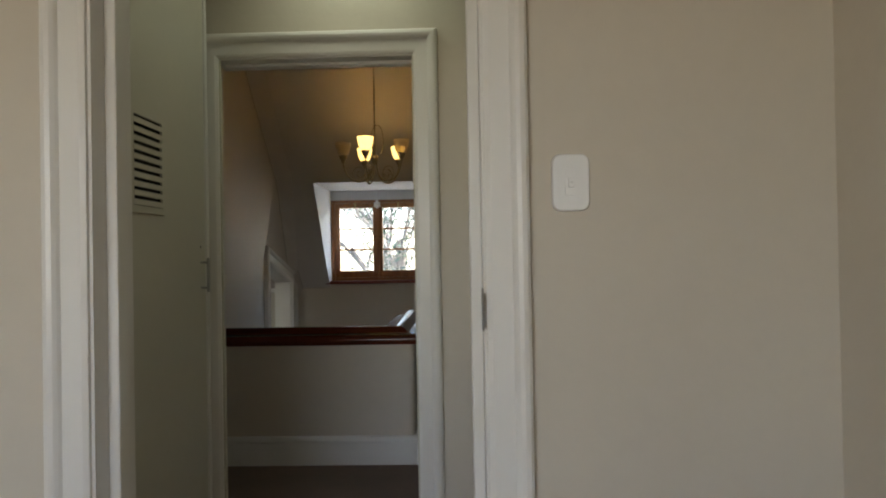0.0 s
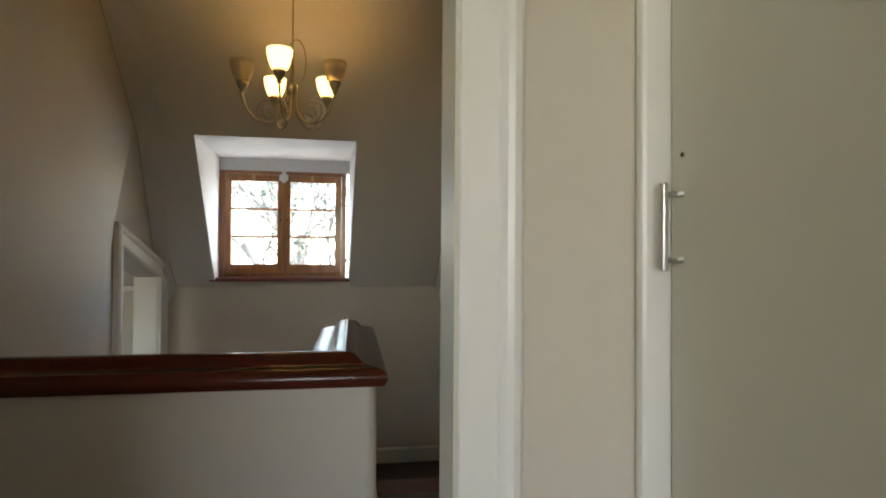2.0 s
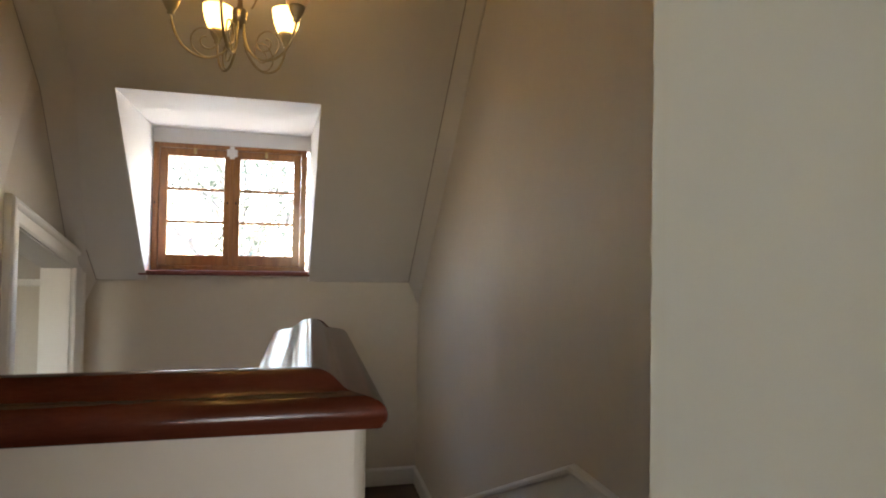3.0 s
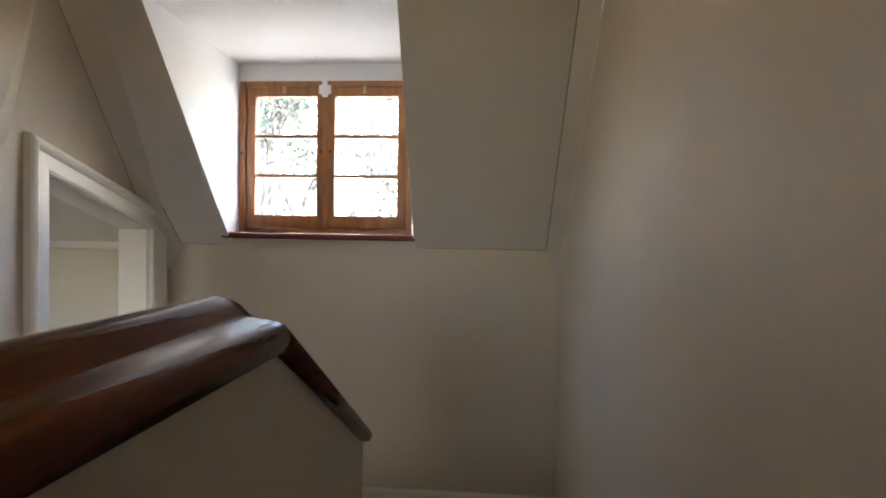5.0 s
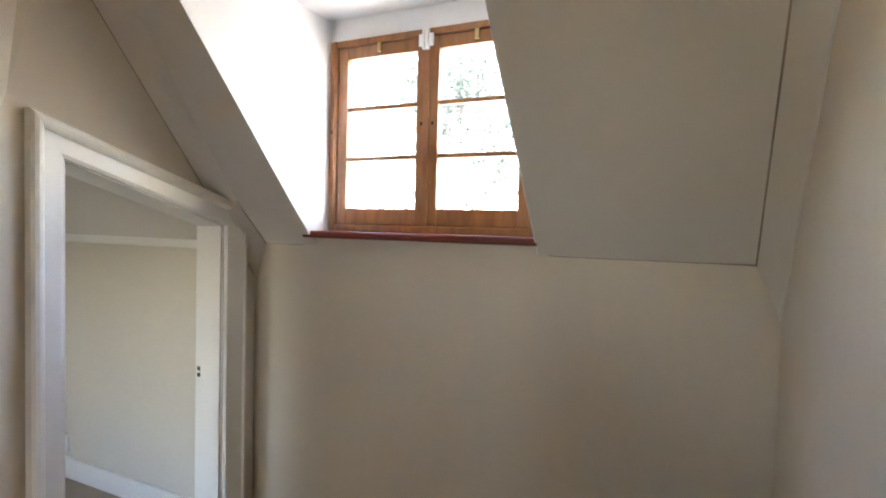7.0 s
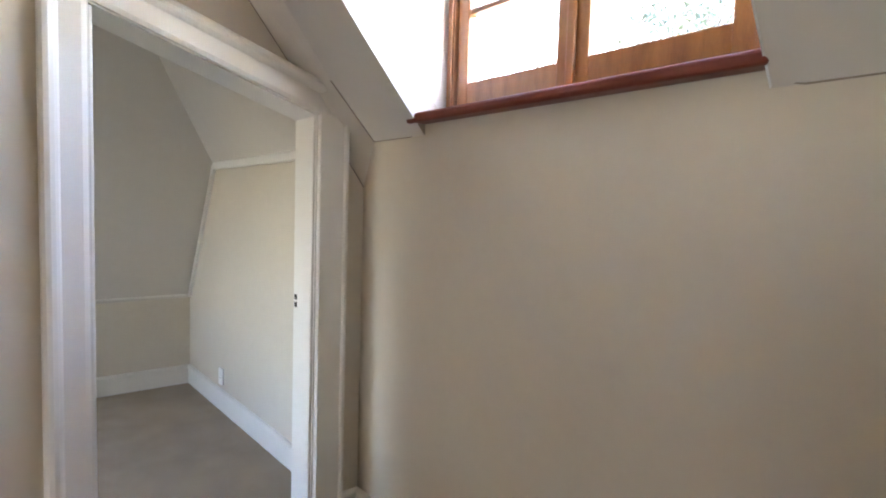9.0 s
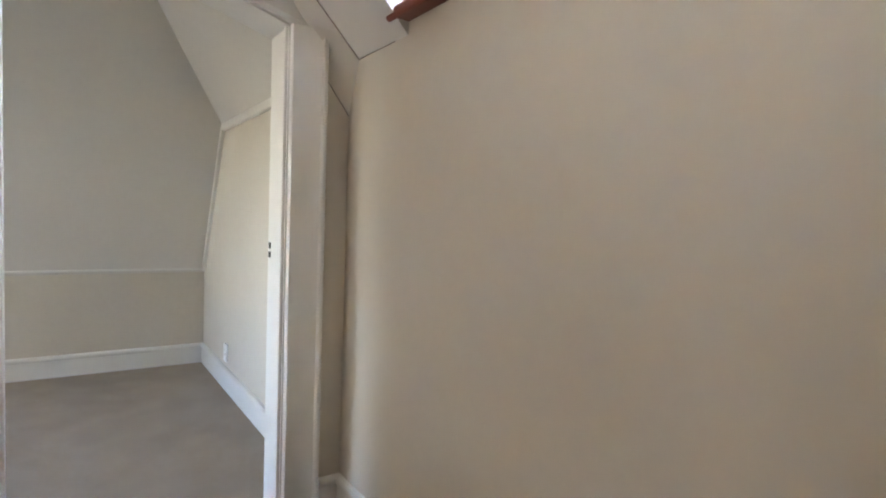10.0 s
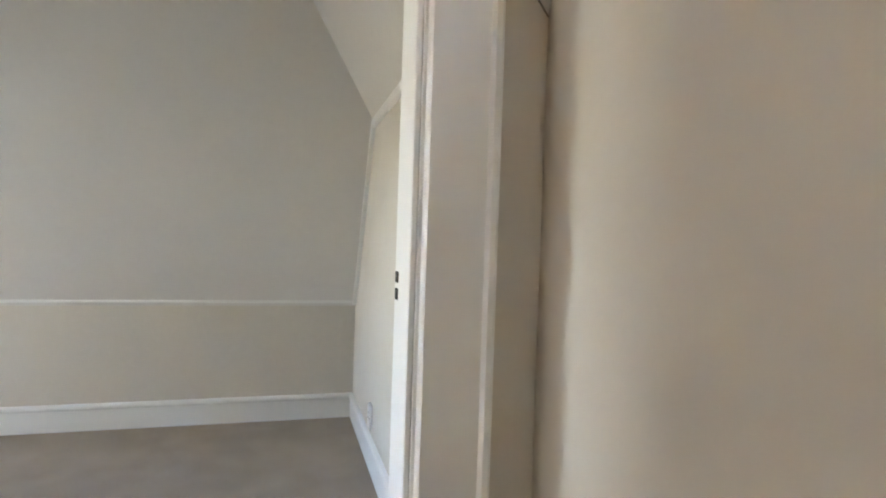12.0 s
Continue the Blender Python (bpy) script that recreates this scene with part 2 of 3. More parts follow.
# lobby sides behind the cupboards, and the wall of the second door
EX0, EX1, EH = -0.584, 0.226, 2.042
b = box(-1.75, EX0 - 0.03, Y2, Y2 + 0.012, 0, TOP)
add_box(b, EX1 + 0.03, 1.40, Y2, Y2B, 0, TOP)
add_box(b, EX0 - 0.03, EX1 + 0.03, Y2, Y2B, EH + 0.03, TOP)
structure("wall_second_door", b, WALL, "cream painted plaster wall with the landing doorway")
structure("wall_lobby_left", box(-1.40, -1.30, Y1B, Y2, 0, 2.5), WALL, "plain wall behind the cupboard")
structure("wall_lobby_right", box(1.285, 1.40, Y1B, Y2, 0, 2.5), WALL, "plain wall behind the cupboard")

# stairwell side walls
HY0, HY1 = 5.690, 6.480          # third doorway
HZ0, HZ1 = 1.147, 0.902          # its raking head


def head(y):
    return HZ0 + (HZ1 - HZ0) * (y - HY0) / (HY1 - HY0)


XLB = XL - 0.185
b = bmesh.new()
prism(b, [(Y2B, -2.9), (HY0 - 0.02, -2.9), (HY0 - 0.02, 3.1), (Y2B, 3.1)], "x", XLB, XL)
prism(b, [(HY0 - 0.02, head(HY0 - 0.02) + 0.02), (HY1 + 0.02, head(HY1 + 0.02) + 0.02), (HY1 + 0.02, slope_z(HY1) + 0.2), (HY0 - 0.02, slope_z(HY0) + 0.2)], "x", XLB, XL)
prism(b, [(HY1 + 0.02, -2.9), (YK + 0.1, -2.9), (YK + 0.1, ZK + 0.1), (HY1 + 0.02, slope_z(HY1) + 0.2)], "x", XLB, XL)
prism(b, [(HY0 - 0.02, -2.9), (HY1 + 0.02, -2.9), (HY1 + 0.02, LOW - 0.2), (HY0 - 0.02, LOW - 0.2)], "x", XLB, XL)
structure("wall_stair_left", b, WALL, "cream painted plaster wall with a low raked doorway")
b = prism(bmesh.new(), [(3.30, -2.9), (YK + 0.1, -2.9), (YK + 0.1, ZK + 0.1), (YT, 3.1), (3.30, 3.1)], "x", XR, XR + 0.14)
add_box(b, XR - 0.018, XR + 0.14, Y2B, 3.30, -2.9, 3.1)
structure("wall_stair_right", b, WALL, "cream painted plaster wall along the stairs")
structure("wall_dormer_low", box(XLB, XR + 0.14, YK, YK + 0.14, -2.9, ZK), WALL, "cream painted plaster wall under the dormer window")
structure("ceiling_stairwell", add_box(box(XLB, XR + 0.14, Y2B - 0.1, YT + 0.05, TOP, TOP + 0.12), XLB, -1.0, YT + 0.05, 5.3, TOP, TOP + 0.12), CEIL, "white painted flat ceiling above the stairs", "ceiling")

# roof slope with the dormer's opening
DLB, DRB = -1.168, 0.036        # dormer cheeks at the window
DLF, DRF = -1.066, 0.094         # dormer cheeks at the slope
YF = 5.605
ZD = slope_z(YF)             # where the dormer's ceiling meets the slope
YW = 6.825                        # window plane


def cheek(y, back, front):
    return back + (front - back) * (YW - y) / (YW - YF)


def fold(y):
    """Where the slope ends beside the left wall."""
    return -1.495 + 0.246 * (6.5 - min(6.5, max(y, 5.58)))


def slope_slab(bm, xa0, xa1, ya, xb0, xb1, yb, t=0.12):
    """A piece of the slope between two heights, given its edges there."""
    za, zb = slope_z(ya), slope_z(yb)
    pts = []
    for dz in (0, t * 1.45):
        pts += [(xa0, ya, za + dz), (xa1, ya, za + dz), (xb0, yb, zb + dz), (xb1, yb, zb + dz)]
    hull(bm, pts)


b = bmesh.new()
slope_slab(b, fold(YF), XR + 0.1, YF, fold(YT), XR + 0.1, YT)
slope_slab(b, fold(YK + 0.13), cheek(YK, DLB, DLF), YK + 0.13, fold(6.5), cheek(6.5, DLB, DLF), 6.5)
slope_slab(b, fold(6.5), cheek(6.5, DLB, DLF), 6.5, fold(YF), DLF, YF)
slope_slab(b, cheek(YK, DRB, DRF), XR + 0.1, YK + 0.13, DRF, XR + 0.1, YF)
structure("ceiling_slope", b, CEIL, "white painted raking ceiling round the dormer", "ceiling")
# dormer cheeks, ceiling and the band above the window
b = bmesh.new()
for back, front, s in ((DLB, DLF, -1), (DRB, DRF, 1)):
    t = 0.09 * s
    hull(b, [(cheek(YK, back, front), YK, ZK), (front, YF, ZD), (back, YW + 0.06, ZK), (back, YW + 0.06, 2.05), (front, YF, ZD + 0.05),
             (cheek(YK, back, front) + t, YK, ZK + 0.10), (front + t, YF, ZD + 0.05), (back + t, YW + 0.06, ZK), (back + t, YW + 0.06, 2.05), (front + t, YF, ZD + 0.05)])
structure("wall_dormer_cheeks", b, WHITE, "white painted cheeks of the dormer")
b = hull(bmesh.new(), [(DLF - 0.1, YF, ZD), (DRF + 0.1, YF, ZD), (DLB - 0.1, YW + 0.14, 2.02), (DRB + 0.1, YW + 0.14, 2.02),
                       (DLF - 0.1, YF - 0.06, ZD + 0.14), (DRF + 0.1, YF - 0.06, ZD + 0.14), (DLB - 0.1, YW + 0.14, 2.14), (DRB + 0.1, YW + 0.14, 2.14)])
structure("ceiling_dormer", b, WHITE, "white painted ceiling of the dormer", "ceiling")
structure("wall_dormer_front", box(DLB - 0.09, DRB + 0.09, YW + 0.01, YW + 0.13, 1.899, 2.05), WHITE, "white painted wall above the window")
structure("wall_under_sill", box(DLB - 0.02, DRB + 0.02, YK + 0.0015, YW + 0.13, ZK - 0.02, 0.862), WALL, "cream painted wall just under the sill")

# plain strips where the slope meets the side walls
def ruled(edge_a, edge_b, n=8, t=0.10):
    """A sheet between two straight edges, thickened upwards."""
    bm = bmesh.new()
    rows = []
    for dz in (0, t):
        rows.append([[bm.verts.new(Vector(e[0]).lerp(Vector(e[1]), k / n) + Vector((0, 0, dz))) for e in (edge_a, edge_b)] for k in range(n + 1)])
    lo, hi = rows
    for k in range(n):
        for f in ((lo[k][0], lo[k + 1][0], lo[k + 1][1], lo[k][1]), (hi[k][0], hi[k][1], hi[k + 1][1], hi[k + 1][0]),
                  (lo[k][0], hi[k][0], hi[k + 1][0], lo[k + 1][0]), (lo[k][1], lo[k + 1][1], hi[k + 1][1], hi[k][1])):
            bm.faces.new(f)
    bmesh.ops.recalc_face_normals(bm, faces=bm.faces)
    return bm


FB = [(XL, YK, 0.625), (XL, 6.365, 1.085), (-1.435, 5.58, 1.930), (-1.408, 4.55, 2.965)]
FA = [(fold(y), y, slope_z(y)) for y in (YK, 6.50, 5.58)] + [(fold(4.5), YT, TOP + 0.01)]
b = bmesh.new()
for k in range(3):
    join(b, ruled((FA[k], FA[k + 1]), (FB[k], FB[k + 1]), 3))
st = structure("trim_slope_1", b, CEIL, "plain painted strip folding from wall to raking ceiling", "trim")
# dark rods laid on as the shade of these joints, no gap is modelled
part("joint_shade", tube(bmesh.new(), FB, 0.0024, 5), JOINT_SHADE, st, "thin dark line for a joint and its shade")
part("joint_shade", tube(bmesh.new(), FA[:2] + [(-1.545, 6.60, 1.03)], 0.0036, 5), JOINT_SHADE, st, "thin dark line for a joint and its shade")
# wedge on the left wall, its top edge shaped to fit the camera's view
TW = (-1.4329, 5.50, 2.010)
XO = XL - 0.002
b = hull(bmesh.new(), [FB[1], FB[2], TW, (XO, 6.365, 1.085), (XO, 5.50, 1.36), (XO, 5.50, 2.03), (XO, 5.58, 1.95)])
join(b, hull(bmesh.new(), [TW, FB[3], (-1.408, Y2B, 2.965), (XO, 5.50, 1.36), (XO, 5.00, -0.10), (XO, Y2B, -0.10), (XO, Y2B, 3.0), (XO, 4.55, 3.0), (XO, 5.50, 2.03)]))
structure("wall_stair_left_wedge", b, WALL, "cream painted wedge on the wall, shaped to fit the camera's view")
st = structure("trim_slope_2", ruled(((XR - 0.085, YK, ZK - 0.004), (XR - 0.066, YT, TOP)), ((XR - 0.004, YK, 0.622), (XR - 0.004, 4.62, 2.765))), CEIL, "plain painted strip between wall and raking ceiling", "trim")
part("joint_shade", tube(bmesh.new(), [(XR - 0.087, YK, ZK - 0.002), (XR - 0.068, YT, TOP - 0.002)], 0.0034, 5), JOINT_SHADE, st, "thin dark line for a joint and its shade")
part("lip", tube(bmesh.new(), [(XR - 0.003, YK, 0.620), (XR - 0.003, 4.62, 2.763)], 0.0065, 8), CEIL, st, "rounded lower lip")
# dark rods again, painting the shade at the foot of the slope
st = structure("trim_slope_foot", tube(bmesh.new(), [(fold(YK), YK - 0.001, ZK), (-1.235, YK - 0.001, ZK), (-1.205, YK - 0.001, ZK + 0.030)], 0.0022, 5), JOINT_SHADE, "thin dark line for the joint and its shade under the raking ceiling", "trim")
st = structure("trim_slope_foot_right", tube(bmesh.new(), [(0.055, YK - 0.002, ZK + 0.028), (0.075, YK - 0.002, ZK + 0.008), (0.11, YK - 0.001, ZK), (XR - 0.085, YK - 0.001, ZK)], 0.0026, 5), JOINT_SHADE, "thin dark line for the joint and its shade under the raking ceiling", "trim")

# lower stairwell, closed below
structure("floor_ground", box(XLB, XR + 0.14, Y2, YK, -3.0, -2.9), DARKW, "dark wooden floor at the foot of the stairs", "floor")
# opening added out of sight, where the lower hall's fill lamp stands
b = box(XLB, -1.5, Y2 - 0.05, Y2B - 0.04, -2.9, -0.2)
add_box(b, -0.2, XR + 0.14, Y2 - 0.05, Y2B - 0.04, -2.9, -0.2)
add_box(b, -1.5, -0.2, Y2 - 0.05, Y2B - 0.04, -2.9, -2.1)
add_box(b, -1.5, -0.2, Y2 - 0.05, Y2B - 0.04, -1.0, -0.2)
structure("wall_stairwell_back", b, WALL, "cream painted wall in the lower hall with an unseen opening added for the fill lamp")

# half wall of the landing and its run down the stairs
RX = 0.150                       # stair face of the half wall
RW = 0.200                       # thickness
RY = 3.108                       # landing face
RAIL_Z = 0.690
AY = 4.13                        # where the top starts to fall
EY, EZ = 5.30, 0.145              # its lower end
EDX = -0.100                     # the stair run leans over by this much


def build_half_wall():
    b = bmesh.new()
    h = bmesh.new()
    add_box(h, XL, RX, RY, RY + RW, -0.2, RAIL_Z + 0.01)
    bmesh.ops.bevel(h, geom=[e for e in h.edges if abs(e.verts[0].co.z - e.verts[1].co.z) > 0.1 and e.verts[0].co.x > 0 and e.verts[0].co.y < RY + 0.01], offset=0.035, segments=5, affect="EDGES", profile=0.5)
    join(b, h)
    hull(b, [(RX - RW, RY + RW, LOW), (RX, RY + RW, LOW), (RX - RW, AY, LOW), (RX, AY, LOW), (RX - RW, RY + RW, RAIL_Z + 0.01), (RX, RY + RW, RAIL_Z + 0.01), (RX - RW, AY, RAIL_Z + 0.01), (RX, AY, RAIL_Z + 0.01)])
    d = EDX * 0.97
    hull(b, [(RX - RW, AY, LOW), (RX, AY, LOW), (RX - RW + d, EY - 0.03, LOW), (RX + d, EY - 0.03, LOW),
             (RX - RW, AY, RAIL_Z + 0.01), (RX, AY, RAIL_Z + 0.01), (RX - RW + d, EY - 0.03, EZ - 0.04), (RX + d, EY - 0.03, EZ - 0.04)])
    structure("wall_half", b, WALL, "cream plastered half wall with a rounded corner")


build_half_wall()


def handrail_profile():
    half = [(0.095, 0.0), (0.118, 0.001), (0.124, 0.005), (0.1245, 0.011), (0.130, 0.017), (0.132, 0.029), (0.129, 0.041), (0.120, 0.050), (0.106, 0.055), (0.092, 0.0575),
            (0.080, 0.059), (0.067, 0.061), (0.057, 0.065), (0.050, 0.072), (0.042, 0.080), (0.030, 0.088), (0.015, 0.0925), (0.0, 0.094)]
    return [(-u, v) for u, v in half[:-1]] + [half[-1]] + [(u, v) for u, v in half[-2::-1]]


def build_handrail():
    t = thing("handrail", "dark polished mahogany capping rail on the half wall", "handrail", RX - RW / 2, RY + RW / 2, RAIL_Z)
    cx, cy = RX - RW / 2, RY + RW / 2
    o = Vector((cx, cy, RAIL_Z))
    run = [(XL + 0.002, cy, RAIL_Z), (cx, cy, RAIL_Z), (cx, AY, RAIL_Z)]
    part("level_rail", sweep([Vector(p) - o for p in run], handrail_profile()), RAILW, t, smooth=False)
    # the falling piece is slimmer
    slim = [(u * 0.90, v * 0.95) for u, v in handrail_profile()]
    fall = [(cx + 0.011, AY - 0.004, RAIL_Z + 0.003), (cx + 0.011 + EDX, EY, EZ - 0.045)]
    part("falling_rail", sweep([Vector(p) - o for p in fall], slim), RAILW, t)
    for c in t.children:
        for f in c.data.polygons:
            f.use_smooth = len(f.vertices) == 4
    return t


build_handrail()

# stairs
NR, GO, Y0S = 5, 0.295, 4.08
RISE = -LOW / NR


def build_stairs():
    t = thing("staircase", "five dark wooden steps down to the lower landing", "staircase", (RX + XR) / 2, Y0S, 0)
    ox, oy = (RX + XR) / 2, Y0S
    part("nosing", box(RX + 0.004 - ox, XR - 0.004 - ox, 3.94 - oy, Y0S + 0.02 - oy, -0.04, 0.006, bevel=0.012), TREAD, t, "red-brown wooden edge board")
    for i in range(NR):
        z = -RISE * (i + 1)
        y = Y0S + GO * i
        part("riser", box(RX - 0.08 - ox, XR - 0.004 - ox, y - 0.02 - oy, y - oy, z, z + RISE - 0.035), DARKW, t)
        if i < NR - 1:
            part("tread", box(RX - 0.10 - ox, XR - 0.004 - ox, y - oy, y + GO + 0.02 - oy, z - 0.035, z, bevel=0.01), TREAD, t)
    return t


build_stairs()


def build_return_stairs():
    t = thing("lower_staircase", "dark wooden steps down to the floor below", "staircase", -0.8, 5.3, LOW)
    for i in range(9):
        z = -0.2 * (i + 1)
        y = -0.24 * i
        part("step", box(XL + 0.003 + 0.8, 0.8 - 0.01 - 0.09, y - 0.27, y, z - 0.05, z, bevel=0.01), TREAD, t)
    return t


build_return_stairs()


# ---- trims ----
SKIRT = [(0, 0), (0.016, 0), (0.016, 0.112), (0.022, 0.115), (0.026, 0.124), (0.024, 0.135), (0.016, 0.142), (0, 0.144)]
TALL = [(u, v * 1.15) for u, v in SKIRT]


def skirting(name, path, label="white painted skirting board with a rounded top", profile=None, mat=None):
    return structure(name, sweep(path, profile or SKIRT), mat or TRIM, label, "baseboard")


skirting("baseboard_half_wall", [(XL, RY, 0), (RX, RY, 0), (RX, 3.90, 0)], profile=TALL)
skirting("baseboard_low_wall", [(XL, HY1 + 0.145, LOW), (XL, YK, LOW), (XR, YK, LOW), (XR, 5.93, LOW)])
skirting("baseboard_stair_left", [(XL, 5.30, LOW), (XL, HY0 - 0.11, LOW)])
skirting("baseboard_landing_back", [(0.62, Y2B, 0), (0.40, Y2B, 0)])
# string board of the stairs
STRING = [(0, -0.30), (0.018, -0.30), (0.018, -0.035), (0.026, -0.030), (0.030, -0.016), (0.026, -0.004), (0.014, 0), (0, 0.002)]
skirting("trim_string", [(XR - 0.002, 6.00, LOW + 0.15), (XR - 0.002, 5.90, LOW + 0.15), (XR - 0.002, 3.85, 0.302), (XR - 0.002, 2.40, 0.302)], "white painted string board rising beside the steps", STRING)
skirting("baseboard_attic_room", [(-4.015, 2.90, LOW), (-4.015, 6.68, LOW), (XLB, 6.68, LOW)])
RAILTRIM = [(0, 0), (0.012, 0), (0.018, 0.008), (0.018, 0.044), (0.012, 0.052), (0, 0.052)]
skirting("trim_knee_attic", [(-4.015, 2.90, -0.185), (-4.015, 6.68, -0.185)], "white painted moulding along the low wall", RAILTRIM)
skirting("trim_wall_attic", [(-3.43, 6.68, 0.765), (XLB, 6.68, 0.765)], "white painted moulding below the raking ceiling", RAILTRIM)

# attic room
b = box(-4.10, -4.015, 2.8, 6.80, LOW - 0.2, -0.14)
structure("wall_attic_knee", b, WALL, "cream painted low wall under the roof")
structure("wall_attic_gable", box(-4.10, XLB, 6.68, 6.80, LOW - 0.2, 0.80), WALL, "cream painted plaster wall of the attic room")
# this wall is never in view; its opening is added to light the room
b = box(-4.10, -3.45, 2.7, 2.8, LOW - 0.2, 1.7)
add_box(b, -2.05, XLB, 2.7, 2.8, LOW - 0.2, 1.7)
add_box(b, -3.45, -2.05, 2.7, 2.8, LOW - 0.2, -0.30)
add_box(b, -3.45, -2.05, 2.7, 2.8, 1.0, 1.7)
structure("wall_attic_back", b, WALL, "plain cream wall closing the attic room, with an unseen opening added to let light in")
TX = 1.865


def attic_slab(bm, y0, y1, z0, z1):
    x0, x1 = -4.015 + (z0 + 0.2) / TX, -4.015 + (z1 + 0.2) / TX
    hull(bm, [(x, y, z) for y in (y0, y1) for x, z in ((x0, z0), (x1, z1), (x0 - 0.14, z0 + 0.02), (x1 - 0.14, z1 + 0.02))])


b = bmesh.new()
attic_slab(b, 2.7, 6.9, -0.2, 1.62)
structure("ceiling_attic_rake", b, CEIL, "white painted steep raking ceiling of the attic room", "ceiling")
b = hull(bmesh.new(), [(x, y, z) for x in (-4.0, XLB) for y, z in ((6.69, 0.79), (6.10, 0.79 + 0.59 * 1.42), (6.69, 0.95), (6.10, 0.95 + 0.59 * 1.42))])
structure("ceiling_attic_slope", b, CEIL, "white painted raking ceiling over the gable side", "ceiling")
structure("ceiling_attic_flat", box(-4.1, XLB, 2.7, 6.2, 1.60, 1.70), CEIL, "white painted flat ceiling of the attic room", "ceiling")
# strip down the corner of gable wall and rake
b = hull(bmesh.new(), [(-4.015 + 0.012, 6.68, -0.19), (-4.015 + 0.05, 6.68, -0.19), (-3.44 + 0.0, 6.68, 0.80), (-3.44 + 0.045, 6.68, 0.80),
                       (-4.015 + 0.012, 6.66, -0.19), (-4.015 + 0.05, 6.66, -0.19), (-3.44, 6.66, 0.80), (-3.44 + 0.045, 6.66, 0.80)])
structure("trim_rake_attic", b, TRIM, "white painted strip where wall and raking ceiling meet", "trim")

CASING = [(0, 0), (0, 0.012), (0.012, 0.017), (0.058, 0.019), (0.063, 0.026), (0.070, 0.032), (0.080, 0.035), (0.091, 0.032), (0.098, 0.024), (0.100, 0.0)]


def casing(path, to_world, widths=None, profile=CASING):
    """A moulded frame round an opening: path in the wall's plane, outside on the left of the way it runs."""
    pts = [Vector(p) for p in path]
    bm = bmesh.new()
    rings = []
    for i, p in enumerate(pts):
        def left(a, b):
            d = (b - a).normalized()
            return Vector((-d.y, d.x))
        if i == 0:
            n = left(pts[0], pts[1])
        elif i == len(pts) - 1:
            n = left(pts[-2], pts[-1])
        else:
            a, b = left(pts[i - 1], p), left(p, pts[i + 1])
            n = (a + b) / (1 + a.dot(b))
        k = 1 if widths is None else widths[i]
        rings.append([bm.verts.new(to_world(*(p + n * w * k), d)) for w, d in profile])
    m = len(profile)
    for r, q in zip(rings, rings[1:]):
        for i in range(m):
            bm.faces.new((r[i], r[(i + 1) % m], q[(i + 1) % m], q[i]))
    bm.faces.new(rings[0])
    bm.faces.new(rings[-1][::-1])
    bmesh.ops.recalc_face_normals(bm, faces=bm.faces)
    return bm


def doorway(name, label, x0, x1, h, ya, yb, outer=1.0, g=0.012, left_depth=None, paint=TRIM):
    """A frame in a wall that faces along y: linings, stops and moulded casings on both faces."""
    t = thing(name, label, "door frame", (x0 + x1) / 2, ya, 0, kind="structure")
    ox, oy = (x0 + x1) / 2, ya
    ld = left_depth or yb - ya + 0.004
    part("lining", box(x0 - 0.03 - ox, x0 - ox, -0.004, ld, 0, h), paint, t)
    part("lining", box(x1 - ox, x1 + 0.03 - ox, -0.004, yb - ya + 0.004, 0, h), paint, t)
    part("head_lining", box(x0 - 0.03 - ox, x1 + 0.03 - ox, -0.004, yb - ya + 0.004, h, h + 0.03), TRIM, t)
    for a in () if left_depth else ((x0, x0 + g), (x1 - g, x1)):
        part("stop", box(a[0] - ox, a[1] - ox, 0.046, 0.09, 0, h - g, bevel=0.003), TRIM, t)
    part("head_stop", box(x0 - ox, x1 - ox, 0.046, 0.09, h - g, h, bevel=0.003), TRIM, t)
    p = [(x1 + 0.008 - ox, 0), (x1 + 0.008 - ox, h + 0.008), (x0 - 0.008 - ox, h + 0.008), (x0 - 0.008 - ox, 0)]
    q = [(-u, v) for u, v in p]
    prof = [(w * outer, d) for w, d in CASING]
    part("architrave", casing(p[::-1], lambda a, z, d: (a, -d - 0.001, z), profile=prof), TRIM, t)
    return t


d1 = doorway("door_1", "white painted moulded door frame of the bedroom, without its leaf", DX0, DX1, DH, Y1, Y1B, 1.0, 0.028)
# linings get the darker CUPB so the jamb's shade is in its colour
d2 = doorway("door_2", "white painted moulded door frame onto the landing, shade put into its lining colour", EX0, EX1, EH, Y2, Y2B, 1.0, 0.012, 0.014, CUPB)


def strike_plate(parent, ox, oy):
    b = box(DX1 - 0.003 - ox, DX1 + 0.001 - ox, 0.000, 0.040, 1.028, 1.126, bevel=0.001, seg=1)
    p = part("strike_plate", b, OLDSTEEL, parent, "dull steel strike plate")
    part("lip", box(DX1 - 0.005 - ox, DX1 - 0.002 - ox, -0.034, 0.004, 1.036, 1.118, bevel=0.0012), OLDSTEEL, p)
    for z in (1.045, 1.075):
        part("hole", box(DX1 - 0.004 - ox, DX1 - 0.0032 - ox, 0.012, 0.030, z + 0.01, z + 0.028), DARK, p)


strike_plate(d1, (DX0 + DX1) / 2, Y1)


